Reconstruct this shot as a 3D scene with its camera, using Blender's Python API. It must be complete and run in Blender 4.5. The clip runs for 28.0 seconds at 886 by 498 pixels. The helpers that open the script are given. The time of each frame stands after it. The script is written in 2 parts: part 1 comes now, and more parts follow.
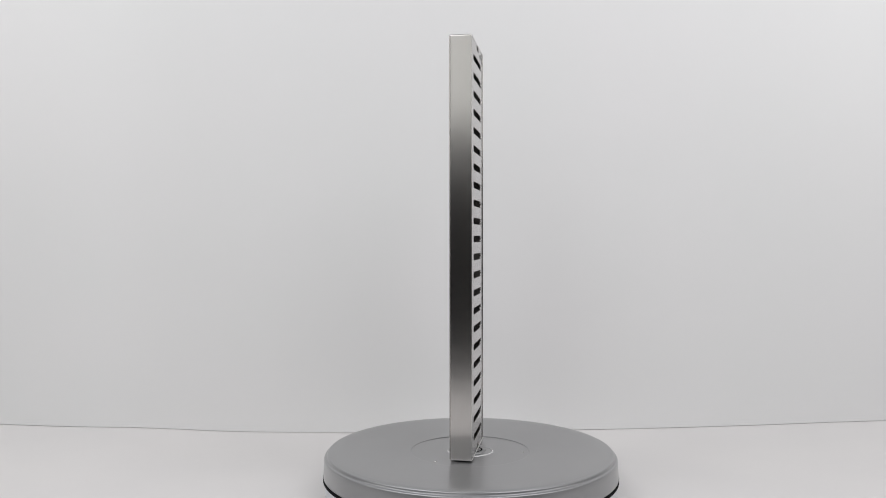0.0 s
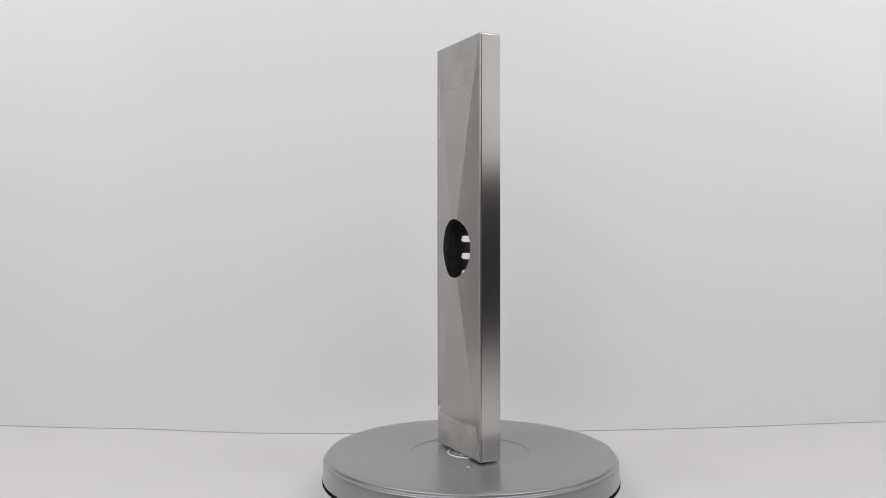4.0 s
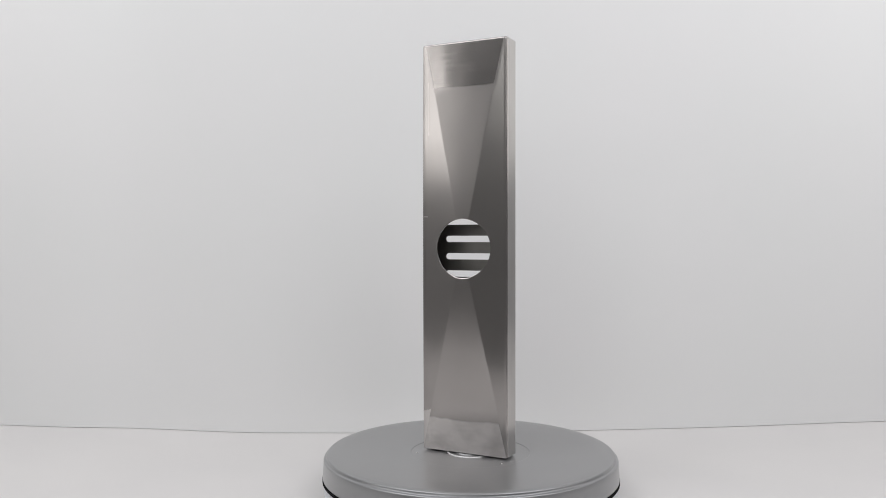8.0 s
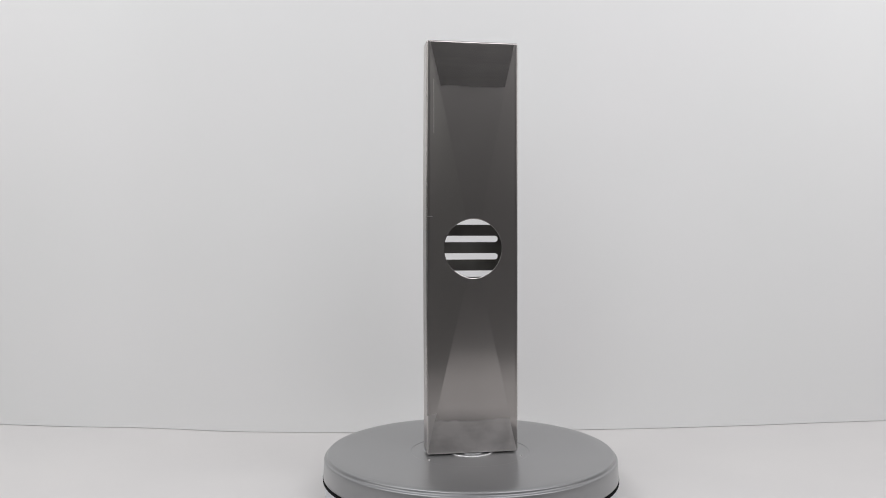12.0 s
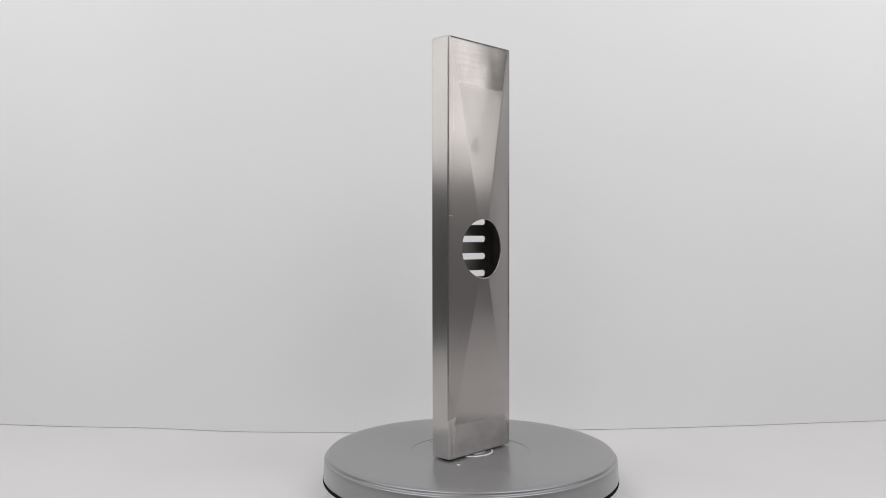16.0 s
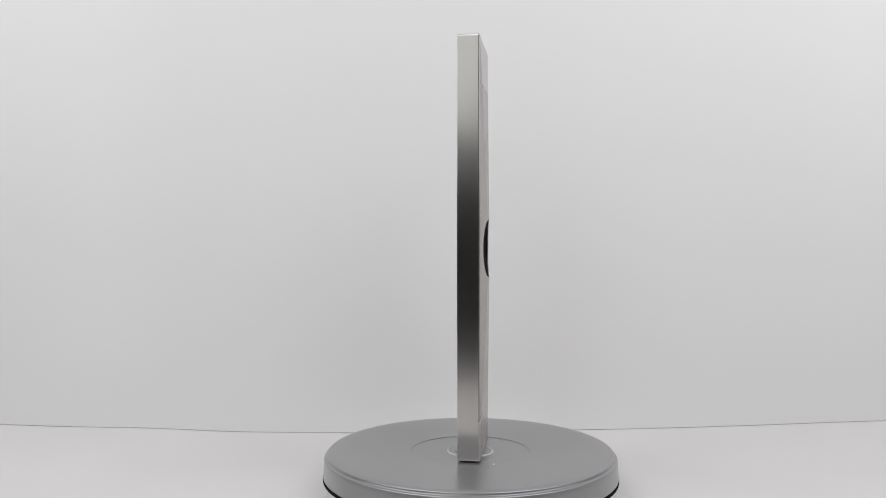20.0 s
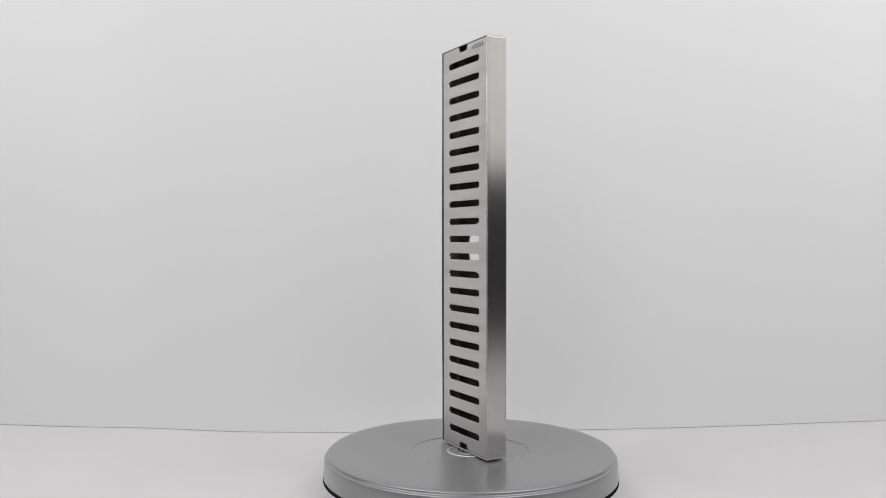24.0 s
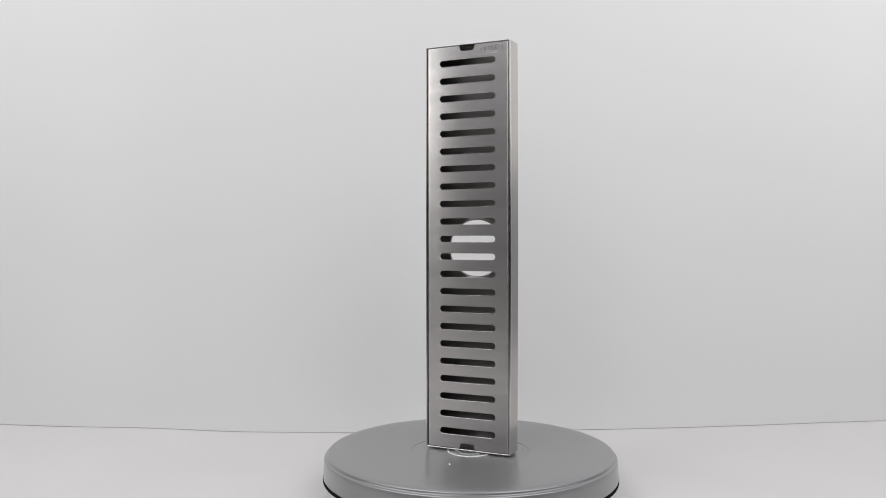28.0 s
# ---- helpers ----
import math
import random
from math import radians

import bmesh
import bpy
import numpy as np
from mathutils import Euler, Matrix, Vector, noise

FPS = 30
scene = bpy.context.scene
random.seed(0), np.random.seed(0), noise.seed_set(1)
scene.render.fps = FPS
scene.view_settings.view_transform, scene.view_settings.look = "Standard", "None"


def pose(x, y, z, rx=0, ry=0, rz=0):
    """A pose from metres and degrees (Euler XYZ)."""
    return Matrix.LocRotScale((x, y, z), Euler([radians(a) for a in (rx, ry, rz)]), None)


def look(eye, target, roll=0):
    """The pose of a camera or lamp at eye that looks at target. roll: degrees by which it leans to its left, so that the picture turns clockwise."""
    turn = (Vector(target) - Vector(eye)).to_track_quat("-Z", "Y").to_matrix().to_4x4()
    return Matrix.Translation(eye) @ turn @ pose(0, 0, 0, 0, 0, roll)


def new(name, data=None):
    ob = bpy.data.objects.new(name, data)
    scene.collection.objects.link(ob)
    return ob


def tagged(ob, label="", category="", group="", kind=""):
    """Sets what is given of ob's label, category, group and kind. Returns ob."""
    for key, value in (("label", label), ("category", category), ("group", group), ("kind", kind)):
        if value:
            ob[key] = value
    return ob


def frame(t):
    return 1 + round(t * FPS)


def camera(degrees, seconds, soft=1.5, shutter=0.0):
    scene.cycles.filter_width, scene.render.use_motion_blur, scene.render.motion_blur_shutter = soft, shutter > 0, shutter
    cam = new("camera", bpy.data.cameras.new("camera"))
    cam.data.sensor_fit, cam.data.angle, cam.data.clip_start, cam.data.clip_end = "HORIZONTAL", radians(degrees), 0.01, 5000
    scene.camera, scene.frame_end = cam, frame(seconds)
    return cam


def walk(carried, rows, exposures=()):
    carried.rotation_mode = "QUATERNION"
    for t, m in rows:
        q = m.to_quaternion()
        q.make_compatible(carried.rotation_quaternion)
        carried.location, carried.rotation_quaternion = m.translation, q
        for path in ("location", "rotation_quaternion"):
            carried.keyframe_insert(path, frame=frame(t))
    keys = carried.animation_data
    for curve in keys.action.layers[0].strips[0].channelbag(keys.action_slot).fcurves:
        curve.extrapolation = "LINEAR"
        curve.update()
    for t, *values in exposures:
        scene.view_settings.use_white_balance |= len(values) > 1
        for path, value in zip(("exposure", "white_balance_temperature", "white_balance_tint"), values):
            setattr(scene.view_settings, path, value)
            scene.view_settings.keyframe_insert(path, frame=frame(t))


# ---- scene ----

# ---------------------------------------------------------------- camera
EYE = Vector((0.0, -1.0089, 0.2600))
AHEAD = Vector((-0.03302, 0.99936, -0.01367))


def camera_row(t, forward):
    eye = EYE + AHEAD * forward
    return (t, look(eye, eye + AHEAD, roll=-0.06))


cam = camera(56.85, 28.0, soft=1.0)
# the focus drifts a little: the view tightens by under a hundredth
walk(cam, [camera_row(0.0, 0.0), camera_row(0.6, 0.0), camera_row(1.4, 0.006), camera_row(3.5, 0.0075),
           camera_row(5.5, 0.0085), camera_row(7.0, 0.008), camera_row(8.0, 0.005), camera_row(9.2, 0.001),
           camera_row(14.0, 0.0005), camera_row(28.0, 0.0005)])

# ---------------------------------------------------------------- light
world = bpy.data.worlds.new("world")
scene.world = world
world.use_nodes = True
world.node_tree.nodes["Background"].inputs[0].default_value = (0.9, 0.95, 1.0, 1)
world.node_tree.nodes["Background"].inputs[1].default_value = 0.02


def soft_light(name, at, towards, width, height, watts, colour):
    data = bpy.data.lights.new(name, "AREA")
    data.shape, data.size, data.size_y = "RECTANGLE", width, height
    data.energy, data.color = watts, colour
    ob = new(name, data)
    ob.matrix_world = look(at, towards)
    return ob


soft_light("photo_light_left", (-1.289, -0.463, 0.725), (-0.2, -0.06, 0.63), 0.825, 0.55, 2.78, (1.0, 0.985, 0.97))
soft_light("photo_light_right", (1.32, -0.28, 0.725), (0.2, -0.05, 0.86), 0.96, 0.55, 2.95, (1.0, 0.985, 0.97))
soft_light("photo_light_front", (-0.50, -1.85, 1.05), (0, 0, 0.55), 1.05, 0.80, 3.7, (0.985, 1.0, 0.975))
# two unseen fill lamps, added overhead to brighten backdrop and table
soft_light("overhead_fill_left", (-0.95, -0.70, 1.70), (-0.45, 0.40, 0.15), 1.4, 1.4, 16.4, (0.985, 0.985, 1.012))
soft_light("overhead_fill_right", (0.95, -0.70, 1.70), (0.60, 0.60, 0.75), 1.4, 1.4, 19.2, (0.988, 0.985, 1.015))
scene.view_settings.exposure = 0.0


# ---------------------------------------------------------------- materials
def material(name, base, rough, metal=0.0):
    m = bpy.data.materials.new(name)
    m.use_nodes = True
    b = m.node_tree.nodes["Principled BSDF"]
    b.inputs["Base Color"].default_value = (*base, 1)
    b.inputs["Roughness"].default_value = rough
    b.inputs["Metallic"].default_value = metal
    b.distribution = "GGX"
    return m, m.node_tree, b


def noise_of(tree, scale, detail=4.0, stretch=(1, 1, 1)):
    co = tree.nodes.new("ShaderNodeTexCoord")
    mp = tree.nodes.new("ShaderNodeMapping")
    mp.inputs["Scale"].default_value = stretch
    tex = tree.nodes.new("ShaderNodeTexNoise")
    tex.inputs["Scale"].default_value, tex.inputs["Detail"].default_value = scale, detail
    tree.links.new(co.outputs["Object"], mp.inputs["Vector"])
    tree.links.new(mp.outputs["Vector"], tex.inputs["Vector"])
    return tex.outputs["Fac"]


def spread(tree, fac, low, high, a=0.3, b=0.7):
    r = tree.nodes.new("ShaderNodeMapRange")
    r.inputs["From Min"].default_value, r.inputs["From Max"].default_value = a, b
    r.inputs["To Min"].default_value, r.inputs["To Max"].default_value = low, high
    tree.links.new(fac, r.inputs["Value"])
    return r.outputs["Result"]


def tinted(tree, bsdf, fac, one, two):
    mix = tree.nodes.new("ShaderNodeMix")
    mix.data_type = "RGBA"
    mix.inputs["A"].default_value, mix.inputs["B"].default_value = (*one, 1), (*two, 1)
    tree.links.new(fac, mix.inputs["Factor"])
    tree.links.new(mix.outputs["Result"], bsdf.inputs["Base Color"])


def relief(tree, bsdf, fac, strength, distance):
    bump = tree.nodes.new("ShaderNodeBump")
    bump.inputs["Strength"].default_value, bump.inputs["Distance"].default_value = strength, distance
    tree.links.new(fac, bump.inputs["Height"])
    tree.links.new(bump.outputs["Normal"], bsdf.inputs["Normal"])


def maths(tree, kind, a, b=None, c=None):
    """One Math node; a, b and c are sockets or numbers."""
    n = tree.nodes.new("ShaderNodeMath")
    n.operation = kind
    for k, v in enumerate((a, b, c)):
        if v is None:
            continue
        if isinstance(v, (int, float)):
            n.inputs[k].default_value = v
        else:
            tree.links.new(v, n.inputs[k])
    return n.outputs[0]


def brushed(name, base, low, high, aniso, grain, turn=0.0, haze=0.0, bands=0.0, wide=0.62, along=(0.03, 1, 0)):
    """Brushed steel, smeared across by its upright or level grain."""
    m, tree, b = material(name, base, low, 1.0)
    fine = noise_of(tree, 700, 2, grain)
    cloud = noise_of(tree, 14, 4, (1, 1, 0.7))
    dull = spread(tree, cloud, 0, 1, 0.35, 0.7)
    tint = maths(tree, "ADD", maths(tree, "MULTIPLY", dull, 0.85), maths(tree, "MULTIPLY", fine, 0.15))
    if bands:
        tint = maths(tree, "ADD", tint, spread(tree, noise_of(tree, 55, 3, (0.12, 0.12, 1)), -bands, bands, 0.35, 0.65))
    tinted(tree, b, tint, base, tuple(c * 0.88 for c in base))
    rough = maths(tree, "ADD", spread(tree, fine, -0.003, 0.003), spread(tree, cloud, low, high))
    tree.links.new(rough, b.inputs["Roughness"])
    b.inputs["Anisotropic"].default_value = aniso
    t = tree.nodes.new("ShaderNodeVectorTransform")
    t.name = "Grain"
    t.vector_type, t.convert_from, t.convert_to = "VECTOR", "OBJECT", "WORLD"
    t.inputs[0].default_value = along
    tree.links.new(t.outputs[0], b.inputs["Tangent"])
    b.inputs["Anisotropic Rotation"].default_value = turn
    if haze:
        # the fine scatter of ground steel: a second, wider lobe
        scatter = tree.nodes.new("ShaderNodeBsdfAnisotropic")
        scatter.inputs["Color"].default_value = (*base, 1)
        scatter.distribution, scatter.inputs["Roughness"].default_value = "GGX", wide
        mix = tree.nodes.new("ShaderNodeMixShader")
        mix.name = "haze"
        mix.inputs[0].default_value = haze
        tree.links.new(b.outputs[0], mix.inputs[1])
        tree.links.new(scatter.outputs[0], mix.inputs[2])
        tree.links.new(mix.outputs[0], tree.nodes["Material Output"].inputs[0])
    return m, tree, b, rough, fine


def worn_back():
    """The pan's back: satin steel, a crown and a ground foot strip with reflections put into their tone, a few
    scratches and a faint run below the hole.
    """
    m, tree, b, rough, fine = brushed("steel_back", STEEL_BACK, 0.165, 0.205, 0.25, (0.03, 0.03, 1), haze=0.2, wide=0.44)
    co = tree.nodes.new("ShaderNodeTexCoord")
    xyz = tree.nodes.new("ShaderNodeSeparateXYZ")
    tree.links.new(co.outputs["Object"], xyz.inputs[0])
    u, z = xyz.outputs["Y"], xyz.outputs["Z"]
    wobble = spread(tree, noise_of(tree, 22, 2), -0.005, 0.005)
    zz = maths(tree, "ADD", z, wobble)
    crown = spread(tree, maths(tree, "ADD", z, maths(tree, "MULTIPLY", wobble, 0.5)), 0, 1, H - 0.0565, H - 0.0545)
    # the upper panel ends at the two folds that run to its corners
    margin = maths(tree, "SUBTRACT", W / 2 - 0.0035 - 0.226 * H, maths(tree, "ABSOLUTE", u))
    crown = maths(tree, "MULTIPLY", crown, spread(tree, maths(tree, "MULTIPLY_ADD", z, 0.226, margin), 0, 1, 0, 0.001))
    foot = spread(tree, maths(tree, "MULTIPLY_ADD", wobble, 0.4, z), 1, 0, 0.0385, 0.0405)
    mottled = spread(tree, noise_of(tree, 30, 1, (1, 0.5, 1)), -0.03, 0.0)
    clear = maths(tree, "SUBTRACT", 1.0, crown)
    # highlight on the lower corner, put in as a wedge of brighter steel
    glint_sliver = maths(tree, "MULTIPLY", maths(tree, "LESS_THAN", zz, 0.048),
                   spread(tree, maths(tree, "SUBTRACT", u, maths(tree, "MULTIPLY_ADD", z, -0.22, 0.0555)), 0, 1, 0, 0.0008))
    tree.links.new(maths(tree, "MULTIPLY_ADD", clear, 0.155, 0.185), tree.nodes["haze"].inputs[0])
    # the foot strip is ground level, which draws every highlight out upright; its brighter colour paints in reflected
    # light
    ground = tree.nodes.new("ShaderNodeBsdfAnisotropic")
    ground.distribution = "GGX"
    ground.inputs["Color"].default_value = (0.68, 0.648, 0.63, 1)
    ground.inputs["Roughness"].default_value, ground.inputs["Anisotropy"].default_value = 0.36, 0.5
    tree.links.new(tree.nodes["Grain"].outputs[0], ground.inputs["Tangent"])
    amount = maths(tree, "MAXIMUM", maths(tree, "MULTIPLY", foot, spread(tree, noise_of(tree, 34, 3, (1, 0.6, 1)), 0.95, 0.35, 0.38, 0.68)), glint_sliver)
    amount = maths(tree, "MULTIPLY", amount, spread(tree, maths(tree, "ADD", u, maths(tree, "MULTIPLY_ADD", z, -0.24, 0.0555)), 0, 1, 0, 0.0008))
    mix = tree.nodes.new("ShaderNodeMixShader")
    tree.links.new(amount, mix.inputs[0])
    tree.links.new(tree.nodes["haze"].outputs[0], mix.inputs[1])
    tree.links.new(ground.outputs[0], mix.inputs[2])
    tree.links.new(mix.outputs[0], tree.nodes["Material Output"].inputs[0])
    rough = maths(tree, "ADD", rough, maths(tree, "MULTIPLY", foot, mottled))
    rough = maths(tree, "SUBTRACT", rough, maths(tree, "MULTIPLY", crown, 0.06))
    # fine level lines left by the belt, plainest on the upper panel
    belt = spread(tree, noise_of(tree, 800, 2, (1, 0.02, 1)), -1, 1, 0.3, 0.7)
    rough = maths(tree, "ADD", rough, maths(tree, "MULTIPLY", belt, maths(tree, "MULTIPLY_ADD", crown, 0.007, 0.003)))

    def scratch_or_glint(u0, u1, z0, z1):
        near = None
        for value, lo, hi in ((u, u0, u1), (zz if u1 - u0 < 0.001 else z, z0, z1)):
            gate = maths(tree, "MULTIPLY", maths(tree, "GREATER_THAN", value, lo), maths(tree, "LESS_THAN", value, hi))
            near = gate if near is None else maths(tree, "MULTIPLY", near, gate)
        return near

    lines = scratch_or_glint(0.0495, 0.0555, 0.2868, 0.2876)
    # not wear: the rolled edge's upright glint, brightened into the tone
    lines = maths(tree, "MAXIMUM", lines, scratch_or_glint(0.0475, 0.0479, 0.383, 0.452))
    # one long fine scratch that runs slightly aslant
    off = maths(tree, "ABSOLUTE", maths(tree, "SUBTRACT", maths(tree, "SUBTRACT", z, 0.1494), maths(tree, "MULTIPLY", u, 0.036)))
    long_line = maths(tree, "MULTIPLY", maths(tree, "LESS_THAN", off, 0.00028), scratch_or_glint(-0.044, 0.0535, 0.14, 0.16))
    lines = maths(tree, "MAXIMUM", lines, maths(tree, "MULTIPLY", long_line, spread(tree, noise_of(tree, 30, 2), 0.0, 0.45, 0.4, 0.6)))
    rough = maths(tree, "ADD", rough, maths(tree, "MULTIPLY", lines, 0.15))
    run = maths(tree, "ADD", u, spread(tree, noise_of(tree, 26, 2, (0, 0, 1)), -0.006, 0.006))
    streak = maths(tree, "MULTIPLY", spread(tree, maths(tree, "ABSOLUTE", maths(tree, "SUBTRACT", run, 0.003)), 1, 0, 0.001, 0.011),
                   maths(tree, "MULTIPLY", spread(tree, z, 0, 1, 0.12, 0.16), spread(tree, z, 1, 0, 0.20, 0.23)))
    # one thumb mark above the hole
    blur = spread(tree, noise_of(tree, 90, 2), -0.25, 0.25)
    du = maths(tree, "DIVIDE", maths(tree, "SUBTRACT", u, 0.013), 0.0085)
    dz = maths(tree, "DIVIDE", maths(tree, "SUBTRACT", z, 0.371), 0.0125)
    away = maths(tree, "SQRT", maths(tree, "ADD", maths(tree, "MULTIPLY", du, du), maths(tree, "MULTIPLY", dz, dz)))
    thumb = spread(tree, maths(tree, "ADD", away, blur), 1, 0, 0.55, 1.05)
    rough = maths(tree, "ADD", rough, maths(tree, "MULTIPLY", thumb, 0.05))
    tree.links.new(rough, b.inputs["Roughness"])
    # tone: the foot's bright and the crown's dark reflection painted in; the run a little lighter
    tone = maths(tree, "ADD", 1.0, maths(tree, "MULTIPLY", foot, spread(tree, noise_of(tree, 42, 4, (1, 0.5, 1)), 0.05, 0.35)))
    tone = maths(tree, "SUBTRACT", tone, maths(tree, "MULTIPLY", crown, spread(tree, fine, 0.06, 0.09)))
    tone = maths(tree, "ADD", tone, maths(tree, "MULTIPLY", streak, spread(tree, noise_of(tree, 60, 3), 0.02, 0.22)))
    tone = maths(tree, "ADD", tone, maths(tree, "MULTIPLY", lines, 0.22))
    dashes = maths(tree, "MAXIMUM", scratch_or_glint(0.0012, 0.0022, 0.137, 0.146), scratch_or_glint(0.0036, 0.0046, 0.135, 0.146))
    tone = maths(tree, "SUBTRACT", tone, maths(tree, "MULTIPLY", dashes, 0.4))
    # smudges left by handling
    tone = maths(tree, "SUBTRACT", tone, spread(tree, noise_of(tree, 17, 3, (1, 1, 0.45)), 0.0, 0.20, 0.52, 0.72))
    tone = maths(tree, "SUBTRACT", tone, maths(tree, "MULTIPLY", thumb, 0.10))
    tone = maths(tree, "ADD", tone, maths(tree, "MULTIPLY", belt, maths(tree, "MULTIPLY_ADD", crown, 0.035, 0.015)))
    # level grinding marks, stronger towards the foot
    marks = spread(tree, noise_of(tree, 75, 3, (1, 0.10, 1)), -0.07, 0.07)
    tone = maths(tree, "ADD", tone, maths(tree, "MULTIPLY", marks, spread(tree, z, 1.0, 0.45, 0.08, 0.30)))
    # the sheet is not quite flat
    relief(tree, b, noise_of(tree, 11, 2, (1, 1.3, 0.8)), 1.0, 0.0005)
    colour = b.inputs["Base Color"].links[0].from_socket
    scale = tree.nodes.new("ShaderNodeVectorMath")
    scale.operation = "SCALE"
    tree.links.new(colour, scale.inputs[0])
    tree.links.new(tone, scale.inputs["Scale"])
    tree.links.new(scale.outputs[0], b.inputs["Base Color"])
    return m


W, T, H = 0.112, 0.0269, 0.4983
STEEL_GRATE = (0.665, 0.645, 0.635)
STEEL_BACK = (0.50, 0.474, 0.459)
STEEL_SIDE = (0.71, 0.688, 0.67)
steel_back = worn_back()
steel_side = brushed("steel_side", STEEL_SIDE, 0.31, 0.32, 1.0, (1, 1, 0.03), haze=0.02, along=(1, 0.03, 0))[0]
steel_grate = brushed("steel_grate", STEEL_GRATE, 0.26, 0.27, 0.80, (0.03, 0.03, 1), turn=0.25, haze=0.04, wide=0.4, bands=0.7)[0]
steel_edge, _, _ = material("steel_edge", (0.74, 0.725, 0.71), 0.22, 1.0)
etched_faint, _, _ = material("faint_etching", (0.55, 0.54, 0.53), 0.45, 0.8)
etched, _, _ = material("etched_steel", (0.27, 0.27, 0.268), 0.6, 0.0)

plate_paint, tree, b = material("silver_paint", (0.33, 0.335, 0.35), 0.36, 0.7)
cloud = noise_of(tree, 9, 4)
tinted(tree, b, spread(tree, cloud, 0, 1), (0.315, 0.317, 0.325), (0.338, 0.34, 0.345))
tree.links.new(spread(tree, noise_of(tree, 6, 3), 0.34, 0.38), b.inputs["Roughness"])

b.inputs["Coat Weight"].default_value, b.inputs["Coat Roughness"].default_value = 0.8, 0.28
base_paint, tree, b = material("base_plastic", (0.78, 0.80, 0.83), 0.35)
# black of the rubber feet, also painted in for dark gaps and grooves
black_gap, _, b = material("black_rubber_and_gaps", (0.006, 0.006, 0.007), 0.9)
b.inputs["Specular IOR Level"].default_value = 0.1
hub_plastic, _, _ = material("hub_plastic", (0.75, 0.75, 0.75), 0.22, 0.2)
# same steel, darkened: the shade within the drain is put into its colour
steel_inside_shade, tree, b = material("steel_inside_shade", (0.3, 0.28, 0.26), 0.42, 1.0)
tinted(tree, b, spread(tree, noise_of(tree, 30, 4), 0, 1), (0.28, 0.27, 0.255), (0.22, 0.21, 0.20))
steel_pan, tree, b = material("steel_pan", (0.55, 0.53, 0.51), 0.33, 1.0)
tinted(tree, b, spread(tree, noise_of(tree, 30, 4), 0, 1), (0.55, 0.53, 0.51), (0.48, 0.46, 0.445))

board_paint, tree, b = material("white_board", (0.80, 0.80, 0.795), 0.6)
tinted(tree, b, spread(tree, noise_of(tree, 3, 4), 0, 1), (0.79, 0.795, 0.79), (0.81, 0.805, 0.805))
relief(tree, b, noise_of(tree, 2.2, 2), 0.2, 0.01)
table_paint, tree, b = material("white_table", (0.80, 0.785, 0.77), 0.45)
tinted(tree, b, spread(tree, noise_of(tree, 5, 4), 0, 1), (0.715, 0.70, 0.692), (0.74, 0.723, 0.712))
room_paint, tree, b = material("room_wall", (0.16, 0.16, 0.16), 0.8)
tinted(tree, b, spread(tree, noise_of(tree, 1.5, 4), 0, 1), (0.15, 0.15, 0.154), (0.175, 0.172, 0.168))
room_floor, tree, b = material("room_floor", (0.10, 0.09, 0.085), 0.6)
tinted(tree, b, spread(tree, noise_of(tree, 4, 5), 0, 1), (0.09, 0.082, 0.075), (0.12, 0.108, 0.1))


# ---------------------------------------------------------------- helpers
def part(name, bm, mat, parent=None, label="", smooth=False, second=None, third=None):
    mesh = bpy.data.meshes.new(name)
    bmesh.ops.recalc_face_normals(bm, faces=bm.faces[:])
    for f in bm.faces:
        f.smooth = smooth
    bm.to_mesh(mesh)
    bm.free()
    mesh.materials.append(mat)
    for extra in (second, third):
        if extra:
            mesh.materials.append(extra)
    ob = new(name, mesh)
    if parent:
        ob.parent = parent
    return tagged(ob, label)


def box(x0, x1, y0, y1, z0, z1, bevel=0.0):
    bm = bmesh.new()
    bmesh.ops.create_cube(bm, size=1, matrix=Matrix.Translation(((x0 + x1) / 2, (y0 + y1) / 2, (z0 + z1) / 2))
                          @ Matrix.Diagonal((x1 - x0, y1 - y0, z1 - z0, 1)))
    if bevel:
        bmesh.ops.bevel(bm, geom=bm.edges[:], offset=bevel, segments=2, affect="EDGES")
    return bm


def lathe(profile, segments=192, closed=True):
    """Turns a profile of (radius, height) round the z axis."""
    bm = bmesh.new()
    rings = []
    for r, z in profile:
        if r < 1e-6:
            rings.append([bm.verts.new((0, 0, z))])
        else:
            rings.append([bm.verts.new((r * math.cos(a), r * math.sin(a), z))
                          for a in (2 * math.pi * k / segments for k in range(segments))])
    for one, two in zip(rings, rings[1:] + ([rings[0]] if closed else [])):
        for k in range(segments):
            n = (k + 1) % segments
            loop = []
            for v in (one[k % len(one)], one[n % len(one)], two[n % len(two)], two[k % len(two)]):
                if v not in loop:
                    loop.append(v)
            if len(loop) > 2:
                bm.faces.new(loop)
    return bm


def fillet(r0, z0, radius, a0, a1, steps=5):
    """Points on an arc of the profile, angles in degrees."""
    return [(r0 + radius * math.cos(radians(a0 + (a1 - a0) * k / steps)),
             z0 + radius * math.sin(radians(a0 + (a1 - a0) * k / steps))) for k in range(steps + 1)]


# ---------------------------------------------------------------- setting
TABLE_Z = -0.050
FLOOR_Z = TABLE_Z - 0.75

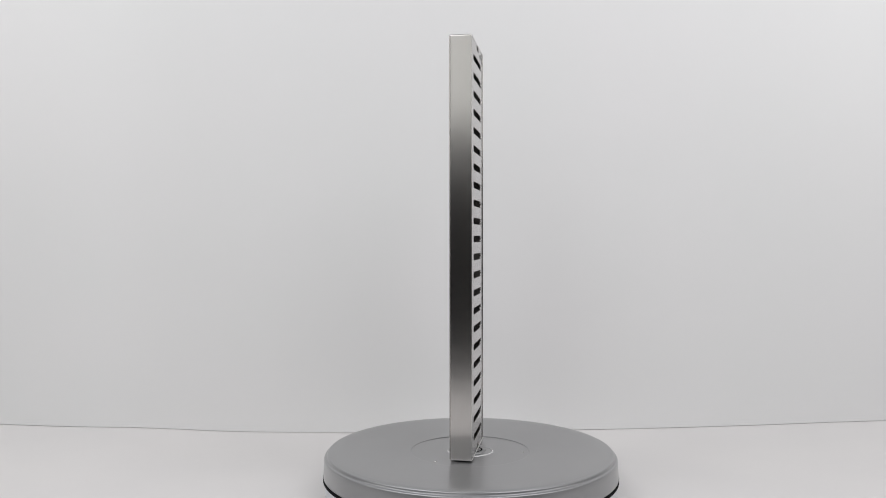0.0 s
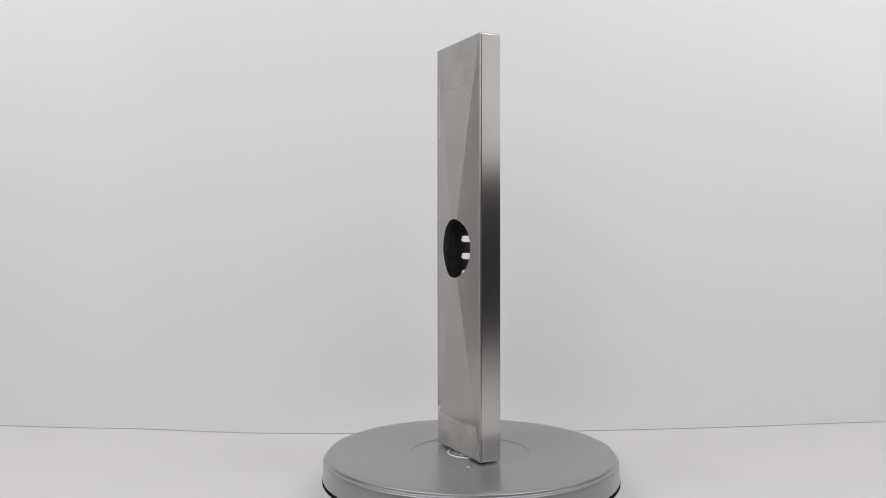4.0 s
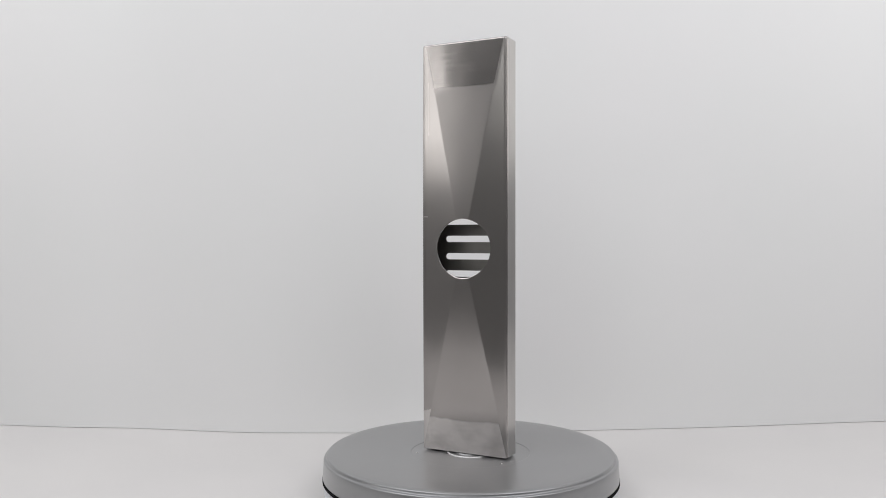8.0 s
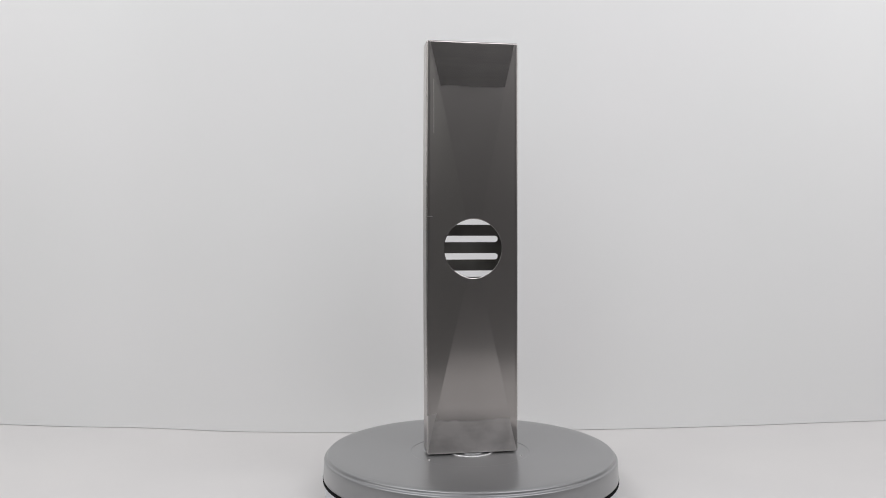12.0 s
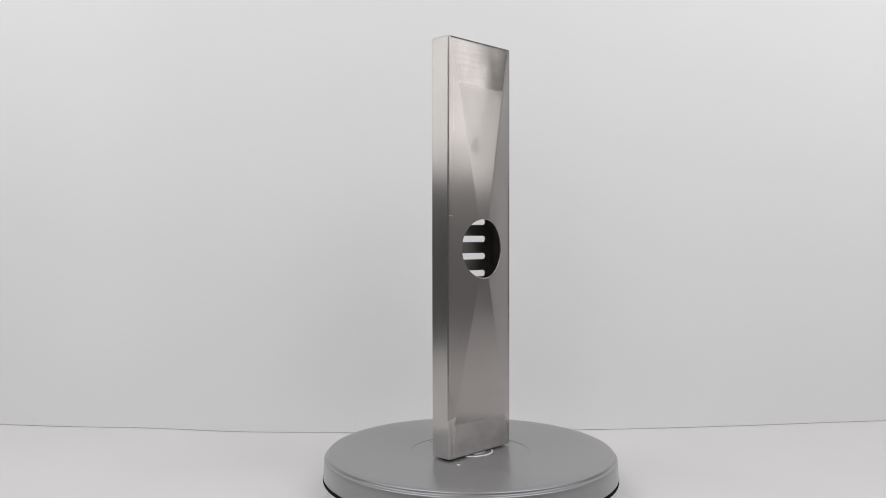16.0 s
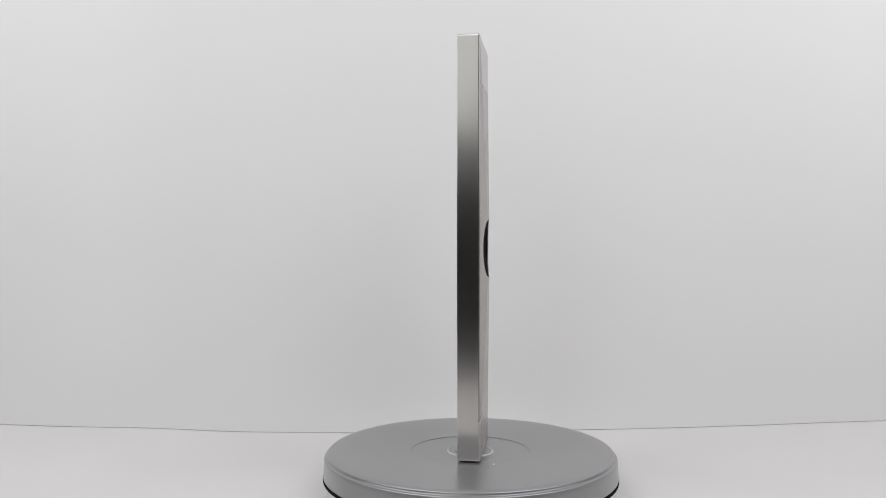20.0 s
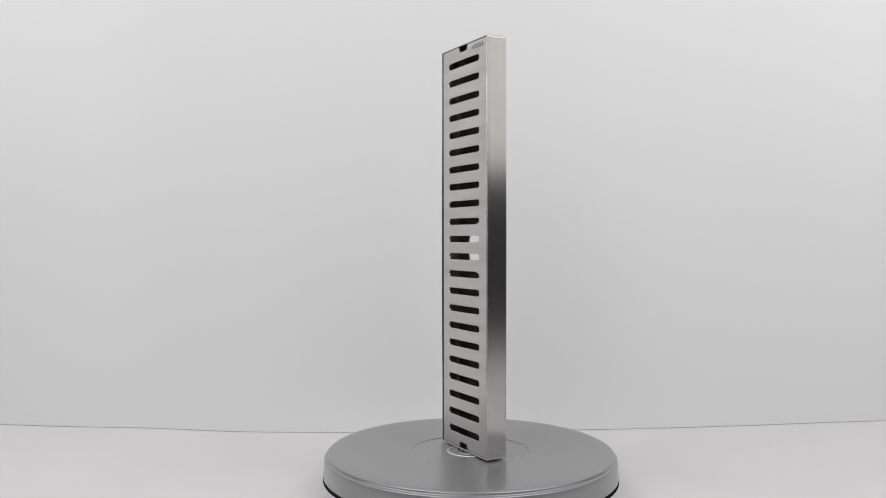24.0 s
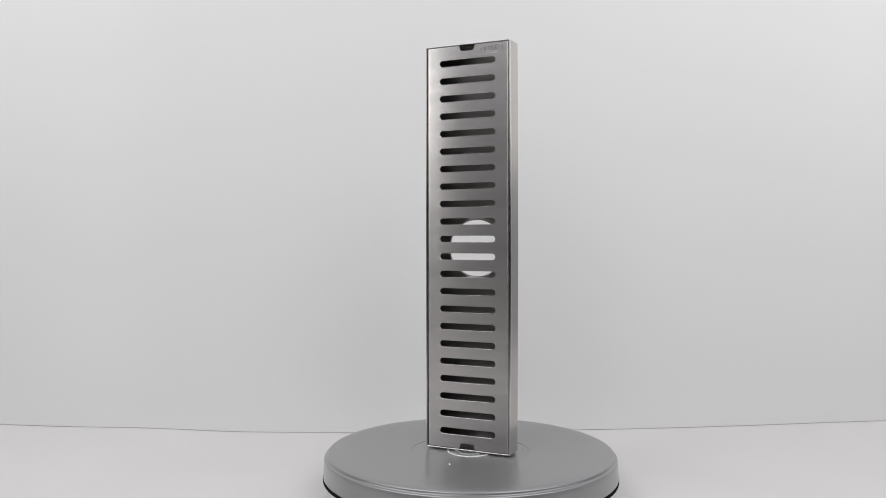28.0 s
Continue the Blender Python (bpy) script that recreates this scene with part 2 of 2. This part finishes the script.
tagged(part("floor", box(-2.6, 2.6, -3.6, 1.9, FLOOR_Z - 0.1, FLOOR_Z), room_floor), "dim brown-grey floor of the studio room", "floor", kind="structure")
tagged(part("ceiling", box(-2.6, 2.6, -3.6, 1.9, 2.4, 2.5), room_paint), "dim grey plain ceiling", "ceiling", kind="structure")
tagged(part("wall_north", box(-2.6, 2.6, 1.8, 1.9, FLOOR_Z, 2.4), room_paint), "dim grey plain wall", "wall", kind="structure")
tagged(part("wall_south", box(-2.6, 2.6, -3.6, -3.5, FLOOR_Z, 2.4), room_paint), "dim grey plain wall", "wall", kind="structure")
tagged(part("wall_west", box(-2.6, -2.5, -3.5, 1.8, FLOOR_Z, 2.4), room_paint), "dim grey plain wall", "wall", kind="structure")
tagged(part("wall_east", box(2.5, 2.6, -3.5, 1.8, FLOOR_Z, 2.4), room_paint), "dim grey plain wall", "wall", kind="structure")


def seam(x):
    """Plan of the backdrop's foot: bowed back at both sides, with slight kinks, shaped to fit the camera's view of the
    seam.
    """
    kink = -0.006 * math.exp(-((x + 0.40) / 0.09) ** 2) * (x + 0.40) / 0.09
    kink += 0.0055 * math.exp(-((x + 0.56) / 0.07) ** 2)
    kink -= 0.0062 / (1 + math.exp(-(x + 0.46) / 0.02)) / (1 + math.exp((x + 0.03) / 0.06))
    c = max(-0.9, min(0.6, x))
    return 0.2985 + 0.0605 * c + 0.120 * c * c + kink + (0.155 if x > 0 else 0.02) * (x - c)


def build_backdrop():
    bm = bmesh.new()
    xs = [-1.3 + 2.92 * k / 130 for k in range(131)]
    zs = [TABLE_Z + 0.0007 + 1.15 * k / 24 for k in range(25)]
    front = [[bm.verts.new((x, seam(x) if j < 1 else seam(x) + 0.012 * (z - TABLE_Z), z)) for x in xs] for j, z in enumerate(zs)]
    back = [[bm.verts.new((v.co.x, v.co.y + 0.006, v.co.z)) for v in row] for row in front]
    for rows in (front, back):
        for j in range(24):
            for k in range(130):
                bm.faces.new((rows[j][k], rows[j][k + 1], rows[j + 1][k + 1], rows[j + 1][k]))
    def strip(pairs):
        rows = [(bm.verts.new(f.co), bm.verts.new(b.co)) for f, b in pairs]
        for one, two in zip(rows, rows[1:]):
            bm.faces.new((one[0], two[0], two[1], one[1]))

    for j in (0, 24):
        strip(list(zip(front[j], back[j])))
    for k in (0, 130):
        strip([(front[j][k], back[j][k]) for j in range(25)])
    ob = part("backdrop", bm, board_paint, smooth=True)
    return tagged(ob, "large white matte backdrop board standing on the table", "backdrop", kind="structure")


build_backdrop()


def build_table():
    thing = tagged(new("table"), "white smooth table top that carries the turntable", "table")
    thing.location = (0, -0.05, FLOOR_Z)
    h = TABLE_Z - FLOOR_Z
    part("tabletop", box(-1.3, 1.66, -0.71, 0.95, h - 0.03, h, 0.003), table_paint, thing)
    for x in (-1.22, 1.58):
        for y in (-0.63, 0.87):
            part("leg", box(x - 0.025, x + 0.025, y - 0.025, y + 0.025, 0, h - 0.03, 0.003), table_paint, thing)
    return thing


build_table()


# ---------------------------------------------------------------- turntable
def build_turntable():
    thing = tagged(new("turntable"), "round silver-grey motorised display turntable on the white table", "turntable")
    thing.location = (0, 0, TABLE_Z)
    up = -TABLE_Z
    # base, with a black ring put in for the dark gap under the plate
    prof = [(0, 0.002), (0.170, 0.002)] + fillet(0.174, 0.006, 0.004, -90, -10) + [(0.1785, up - 0.0338), (0.1793, up - 0.0318), (0, up - 0.0318)]
    part("base", lathe(prof, closed=False), base_paint, thing, "pale grey plastic base", smooth=True)
    part("gap_ring", lathe([(0.150, up - 0.0318), (0.1801, up - 0.0318), (0.1801, up - 0.0284), (0.150, up - 0.0284)]), black_gap, thing, "black ring that stands for the dark gap under the plate")
    for k in range(3):
        a = 2 * math.pi * k / 3
        bm = bmesh.new()
        bmesh.ops.create_cone(bm, cap_ends=True, segments=24, radius1=0.010, radius2=0.012, depth=0.002,
                              matrix=Matrix.Translation((0.14 * math.cos(a), 0.14 * math.sin(a), 0.001)))
        part("foot", bm, black_gap, thing)
    # the turning plate: slightly dished top with a shallow round recess, stepped rim and skirt
    top = 0.0
    dip = top - 0.0031
    rim = dip + 0.0008
    prof = [(0, dip), (0.02, dip), (0.071, dip), (0.0722, dip), (0.0725, dip), (0.0728, dip + 0.0001), (0.0730, rim - 0.0001), (0.0733, rim)]
    prof += [(0.0745 + 0.0925 * k / 8, rim + (top - rim) * k / 8) for k in range(9)] + [(0.1690, top - 0.0001), (0.1715, top - 0.0003)]
    prof += fillet(0.1730, -0.0024, 0.0020, 85, 8)
    prof += [(0.1752, -0.0036)] + fillet(0.1764, -0.0064, 0.0021, 95, 8)
    prof += [(0.1788, -0.0120), (0.1795, -0.0240)] + fillet(0.1785, -0.0271, 0.0012, 0, -90, 3) + [(0.160, -0.0283), (0, -0.0283)]
    plate = part("plate", lathe(prof, 256, closed=False), plate_paint, thing, "silver-grey painted round plate with a stepped rim", smooth=True)
    plate.location = (0, 0, up)
    for k in range(3):
        a = radians(2 + 118.5 * k)
        bm = bmesh.new()
        bmesh.ops.create_uvsphere(bm, u_segments=12, v_segments=6, radius=1,
                                  matrix=Matrix.Translation((0.0655 * math.cos(a), 0.0655 * math.sin(a), dip)) @ pose(0, 0, 0, 0, 0, math.degrees(a)) @ Matrix.Diagonal((0.0010, 0.0021, 0.0008, 1)))
        part("dimple", bm, steel_edge, plate, "tiny bright mark", smooth=True)
    hub = [(0, -0.0014), (0.0180, -0.0014), (0.0190, -0.0015), (0.0195, -0.0026), (0.0262, -0.0028), (0.0262, -0.0040), (0, -0.0040)]
    part("hub", lathe(hub, 96, closed=False), plate_paint, plate, "grey centre hub", smooth=False)
    ring = [(0.0262, -0.0034), (0.0262, -0.0024)] + fillet(0.0274, -0.0034, 0.0012, 110, 0, 5) + [(0.0286, -0.0036)]
    part("hub_ring", lathe(ring, 128, closed=False), hub_plastic, plate, "thin pale glossy ring round the hub", smooth=True)
    # black rings laid on the hub in place of the grooves' shade
    for r0, r1 in ((0.0086, 0.0101), (0.0132, 0.0152)):
        groove = [(r0, -0.0016), (r0, -0.00125), (r1, -0.00125), (r1, -0.0016)]
        part("hub_groove_shade", lathe(groove, 96), black_gap, plate, "dark narrow ring that stands for a shaded groove round the spindle")
    return thing, plate


turntable, plate = build_turntable()

# ---------------------------------------------------------------- floor drain
SHIFT = -0.0038
LIFT = -0.0014
HOLE = 0.0355
RISE = 0.0068


def bulge(u, z):
    """How far the pan's back stands proud: four facets that rise to the hole, with a plain panel at each end."""
    s_top, s_low = H - z, z
    if s_top < s_low:
        end = 0.0291 * s_top if s_top < 0.055 else 0.0016 + 0.02564 * (s_top - 0.055)
    else:
        end = 0.0009 * s_low / 0.048 if s_low < 0.048 else 0.0009 + (RISE - 0.0009) * (s_low - 0.048) / (H / 2 - 0.048)
    # the plain panel at the upper end is a little round across its width
    s = min(s_top, 0.064)
    end += 0.0007 * min(1.0, s / 0.05) * min(1.0, (0.064 - s) / 0.009) * (0.25 - (2 * u / W) ** 2)
    d = W / 2 - abs(u)
    side = RISE * max(0.0, d - 0.0035) / (W / 2 - 0.0035)
    side = max(0.0, side - 0.0008 * max(0.0, 1 - z / 0.047))
    return min(end, side)


def outline(inset, corner, across=40, along=120):
    """A rounded rectangle in (u, z), and the name of the wall that each point belongs to."""
    pts = []
    hw, hh = W / 2 - inset, H / 2 - inset
    c = max(corner - inset, 0.0006)

    def arc(cu, cz, a0):
        for k in range(9):
            a = radians(a0 + 90 * k / 8)
            pts.append((cu + c * math.cos(a), H / 2 + cz + c * math.sin(a)))

    def line(u0, z0, u1, z1, n):
        for k in range(1, n):
            pts.append((u0 + (u1 - u0) * k / n, H / 2 + z0 + (z1 - z0) * k / n))

    arc(hw - c, hh - c, 0)
    line(hw - c, hh, -hw + c, hh, across)
    arc(-hw + c, hh - c, 90)
    line(-hw, hh - c, -hw, -hh + c, along)
    arc(-hw + c, -hh + c, 180)
    line(-hw + c, -hh, hw - c, -hh, across)
    arc(hw - c, -hh + c, 270)
    line(hw, -hh + c, hw, hh - c, along)
    # the long side opposite the emblem's corner bows out by a millimetre
    return [(u + 0.0010 * max(0.0, u) / hw * math.sin(math.pi * z / H), z) for u, z in pts]


def ring_mesh(rings, ranges=None, inside=999, crisp=False, hem=(0, 0)):
    """Quads between rings of equal length; ranges picks a stretch of each ring."""
    bm = bmesh.new()
    n = len(rings[0])
    idx = list(range(n)) + [0] if ranges is None else [k % n for k in ranges]
    rows = []
    for ring in rings:
        made = {k: bm.verts.new(ring[k]) for k in set(idx)}
        rows.append([made[k] for k in idx])
    for j, (a, b) in enumerate(zip(rows, rows[1:])):
        for k in range(len(idx) - 1):
            bm.faces.new((a[k], a[k + 1], b[k + 1], b[k])).material_index = 2 if hem[0] <= j < hem[1] else int(j >= inside)
    for row in rows[inside:inside + 2] if crisp else ():
        for k in range(len(idx) - 1):
            edge = bm.edges.get((row[k], row[k + 1]))
            edge.smooth = False
    return bm


def stadium(cz, length, height, steps=8):
    r = height / 2
    pts = []
    for side, a0 in ((1, -90), (-1, 90)):
        for k in range(steps + 1):
            a = radians(a0 + 180 * k / steps)
            pts.append((side * (length / 2 - r) + r * math.cos(a), cz + r * math.sin(a)))
    return pts


def build_drain():
    thing = tagged(new("floor_drain"), "brushed stainless steel linear floor drain standing on end on the turntable", "floor drain")
    thing.location = (0, 0, LIFT)
    back_x, front_x = SHIFT - T / 2, SHIFT + T / 2
    R = 0.0018

    # back panel with its rolled edge, the four facets and the round outlet
    fine = dict(across=80, along=240)
    rings = []
    for k in range(7):
        a = radians(90 * k / 6)
        rings.append([(back_x + R - R * math.sin(a), u, z) for u, z in outline(R - R * math.cos(a), 0.0024, **fine)])
    flat = outline(R, 0.0024, **fine)
    hole = []
    for u, z in flat:
        a = math.atan2(z - H / 2, u)
        hole.append((HOLE * math.cos(a), H / 2 - 0.0008 + HOLE * math.sin(a)))
    steps = 160
    for k in range(1, steps + 1):
        f = k / steps
        row = []
        for (u, z), (hu, hz) in zip(flat, hole):
            pu, pz = u + (hu - u) * f, z + (hz - z) * f
            row.append((back_x - bulge(pu, pz), pu, pz))
        rings.append(row)
    inner = [[(x + 0.0010, u, z) for x, u, z in row] for row in reversed(rings[6::4])]
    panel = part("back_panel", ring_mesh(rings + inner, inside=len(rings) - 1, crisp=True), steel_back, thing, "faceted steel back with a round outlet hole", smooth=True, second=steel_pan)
    # true normals of the facets, rounded over a millimetre at the folds
    e = 0.0010
    normals = []
    for k, ring in enumerate(rings + inner):
        for x, u, z in ring:
            if 7 < k < len(rings) - 1:
                du = (bulge(u + e, z) - bulge(u - e, z)) / (2 * e)
                dz = (bulge(u, z + e) - bulge(u, z - e)) / (2 * e)
                normals.append(Vector((-1, -du, -dz)).normalized())
            else:
                normals.append((0, 0, 0))
    panel.data.normals_split_custom_set_from_vertices(normals)

    # four walls with a hemmed front edge, cut from one rounded outline
    wall = [(0.0, back_x + R), (0.0, back_x + 0.5 * T), (0.0, front_x - 0.0013), (0.0, front_x - 0.0008), (0.0003, front_x - 0.0002), (0.0008, front_x),
            (0.0013, front_x - 0.0002), (0.0016, front_x - 0.0008), (0.0016, front_x - 0.006), (0.0010, front_x - 0.0065), (0.0010, back_x + R), (0.0020, back_x + 0.0012)]
    rings = [[(x, u, z) for u, z in outline(inset, 0.0024)] for inset, x in wall]
    n = len(rings[0])
    cuts = [0, 57, 9 + 39 + 9 + 119, 9 + 39 + 9 + 119 + 57, n]
    for k, name in enumerate(("end_wall", "side_wall", "end_wall", "side_wall")):
        first, last = (cuts[k], cuts[k + 1] - 1) if k % 2 == 0 else (cuts[k] - 1, cuts[k + 1])
        part(name, ring_mesh(rings, range(first, last + 1), inside=7, hem=(3, 7)), steel_side, thing, smooth=True, second=steel_inside_shade, third=steel_edge)

    # grate: one punched sheet, cell by cell, with turned-down flanges
    gw, g0, g1 = W / 2 - 0.0024, 0.0024, H - 0.0024
    face_x = front_x - 0.0007
    thick = 0.0014
    pitch, count, length, height = 0.02157, 22, 0.0735, 0.0078
    bm = bmesh.new()

    def crown(u):
        """The sheet's slight round across its width, and the bend at its long edges."""
        d = gw - abs(u)
        return 0.0006 - 0.00105 * (u / gw) ** 2 - 0.0006 * max(0.0, 1 - d / 0.0018) ** 2

    low = H / 2 - pitch * count / 2
    for i in range(count):
        z0 = low + pitch * i
        cz = z0 + pitch / 2
        loop = stadium(cz, length, height)
        outer = []
        for u, z in loop:
            du, dz = u / (length / 2), (z - cz) / (height / 2)
            big = max(abs(du), abs(dz))
            outer.append((gw * du / big if abs(du) >= abs(dz) else u, cz + (pitch / 2) * (1 if dz > 0 else -1) if abs(dz) > abs(du) else cz + dz / big * pitch / 2))
        # square off the corners of the cell
        corner = []
        for (u, z), (lu, lz) in zip(outer, loop):
            if abs(lu) > length / 2 - height / 2 + 1e-6:
                a = math.atan2((lz - cz), abs(lu) - (length / 2 - height / 2))
                t = math.tan(a) if abs(a) < 1.55 else 99
                wide = gw - (length / 2 - height / 2)
                v = t * wide
                if abs(v) <= pitch / 2:
                    corner.append((math.copysign(gw, lu), cz + v))
                else:
                    corner.append((math.copysign(length / 2 - height / 2 + abs(pitch / 2 / t), lu), cz + math.copysign(pitch / 2, v)))
            else:
                corner.append((lu, cz + math.copysign(pitch / 2, lz - cz)))
        small = stadium(cz, length + 0.0006, height + 0.0006)
        levels = [[(face_x, *q) for q in corner], [(face_x, *q) for q in small], [(face_x - 0.0003, *q) for q in loop],
                  [(face_x - thick, *q) for q in loop], [(face_x - thick, *q) for q in corner]]
        rows = [[bm.verts.new(q) for q in level] for level in levels]
        m = len(loop)
        for j, (a, b) in enumerate(zip(rows, rows[1:])):
            for k in range(m):
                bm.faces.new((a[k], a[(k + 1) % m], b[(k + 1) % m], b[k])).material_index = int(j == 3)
        # fill the cell's four corners beyond the fan
        for row in (rows[0], rows[-1]):
            for su in (1, -1):
                for sz in (1, -1):
                    end = [v for v in row if abs(abs(v.co.y) - gw) < 1e-6 and v.co.y * su > 0 and (v.co.z - cz) * sz > 0]
                    rim = [v for v in row if abs(abs(v.co.z - cz) - pitch / 2) < 1e-6 and v.co.y * su > 0 and (v.co.z - cz) * sz > 0]
                    if end and rim:
                        e = max(end, key=lambda v: abs(v.co.z - cz))
                        r = max(rim, key=lambda v: abs(v.co.y))
                        if (e.co - r.co).length > 1e-6:
                            bm.faces.new((e, bm.verts.new((row[0].co.x, su * gw, cz + sz * pitch / 2)), r)).material_index = int(row is rows[-1])
    # end pieces with a finger notch
    for edge, start, s in ((g1, low + pitch * count, 1), (g0, low, -1)):
        n_out, n_in, deep = 0.0108, 0.0088, 0.0068
        pts = [(-gw, start), (gw, start), (gw, edge), (n_out, edge)]
        pts += [(n_in + 0.0012, edge - s * 0.0012), (n_in + 0.0004, edge - s * (deep - 0.0022)), (n_in - 0.0004, edge - s * (deep - 0.0008)), (n_in - 0.0020, edge - s * deep)]
        pts += [(-u, z) for u, z in reversed(pts[4:8])] + [(-n_out, edge), (-gw, edge)]
        one = [bm.verts.new((face_x, u, z)) for u, z in pts]
        two = [bm.verts.new((face_x - thick, u, z)) for u, z in pts]
        bm.faces.new(one)
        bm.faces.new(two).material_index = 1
        for k in range(1, len(pts)):
            bm.faces.new((one[k], one[(k + 1) % len(pts)], two[(k + 1) % len(pts)], two[k]))
    for u in [-0.052 + 0.004 * k for k in range(27)] + [s * (gw - d) for s in (1, -1) for d in (0.0018, 0.0012, 0.0008, 0.0004)]:
        bmesh.ops.bisect_plane(bm, geom=bm.verts[:] + bm.edges[:] + bm.faces[:], dist=1e-7, plane_co=(0, u, 0), plane_no=(0, 1, 0))
    bmesh.ops.remove_doubles(bm, verts=bm.verts[:], dist=1e-6)
    for v in bm.verts:
        v.co.x += crown(v.co.y)
    bm.normal_update()
    for edge in bm.edges:
        edge.smooth = len(edge.link_faces) == 2 and edge.calc_face_angle(0) < radians(24)
    grate = part("grate", bm, steel_grate, thing, "slotted steel grate with a finger notch at each end", smooth=True, second=steel_inside_shade)
    for su in (1, -1):
        part("flange", box(face_x - 0.009, face_x - 0.0014, su * gw - 0.0006 - 0.0006 * su, su * gw + 0.0006 - 0.0006 * su, g0, g1), steel_inside_shade, grate)

    # etched mark near one corner of the grate: a swoosh and plain bars
    def flat_shape(pts):
        bm = bmesh.new()
        one = [bm.verts.new((face_x + crown(u) - 0.0001, u, z)) for u, z in pts]
        two = [bm.verts.new((face_x + crown(u) + 0.00012, u, z)) for u, z in pts]
        bm.faces.new(one), bm.faces.new(two)
        for k in range(len(pts)):
            bm.faces.new((one[k], one[(k + 1) % len(pts)], two[(k + 1) % len(pts)], two[k]))
        return bm

    top = H - 0.0051
    upper = []
    for k in range(17):
        a = radians(205 - 115 * k / 16)
        upper.append((0.0460 + 0.0285 * math.cos(a) * (1 if k < 16 else 0), top - 0.0050 + 0.0050 * math.sin(a)))
    lower = [(u + 0.0007 * (1 - k / 16), z - 0.0006) for k, (u, z) in enumerate(upper)]
    part("emblem", flat_shape(upper + lower[::-1]), etched, grate, "etched swoosh emblem")
    for k in range(6):
        u0, z0 = 0.0222 + 0.0042 * k, top - 0.0061
        part("mark_bar", flat_shape([(u0, z0), (u0 + 0.0027, z0), (u0 + 0.0036, z0 + 0.0042), (u0 + 0.0009, z0 + 0.0042)]), etched, grate)
    part("mark_bar", flat_shape([(0.0270, top - 0.0096), (0.0400, top - 0.0096), (0.0400, top - 0.0086), (0.0270, top - 0.0086)]), etched_faint, grate)
    return thing


drain = build_drain()


# ---------------------------------------------------------------- motion
def heading(t):
    """Degrees of turn at t seconds: the plate turns steadily."""
    return 92.34 + 9.079 * (t - 11.0)


def motions():
    times = [0.5 * k for k in range(57)]
    walk(plate, [(t, pose(0, 0, -TABLE_Z, 0, 0, heading(t))) for t in times])
    walk(drain, [(t, pose(0, 0, LIFT, 0, 0, heading(t))) for t in times])


motions()
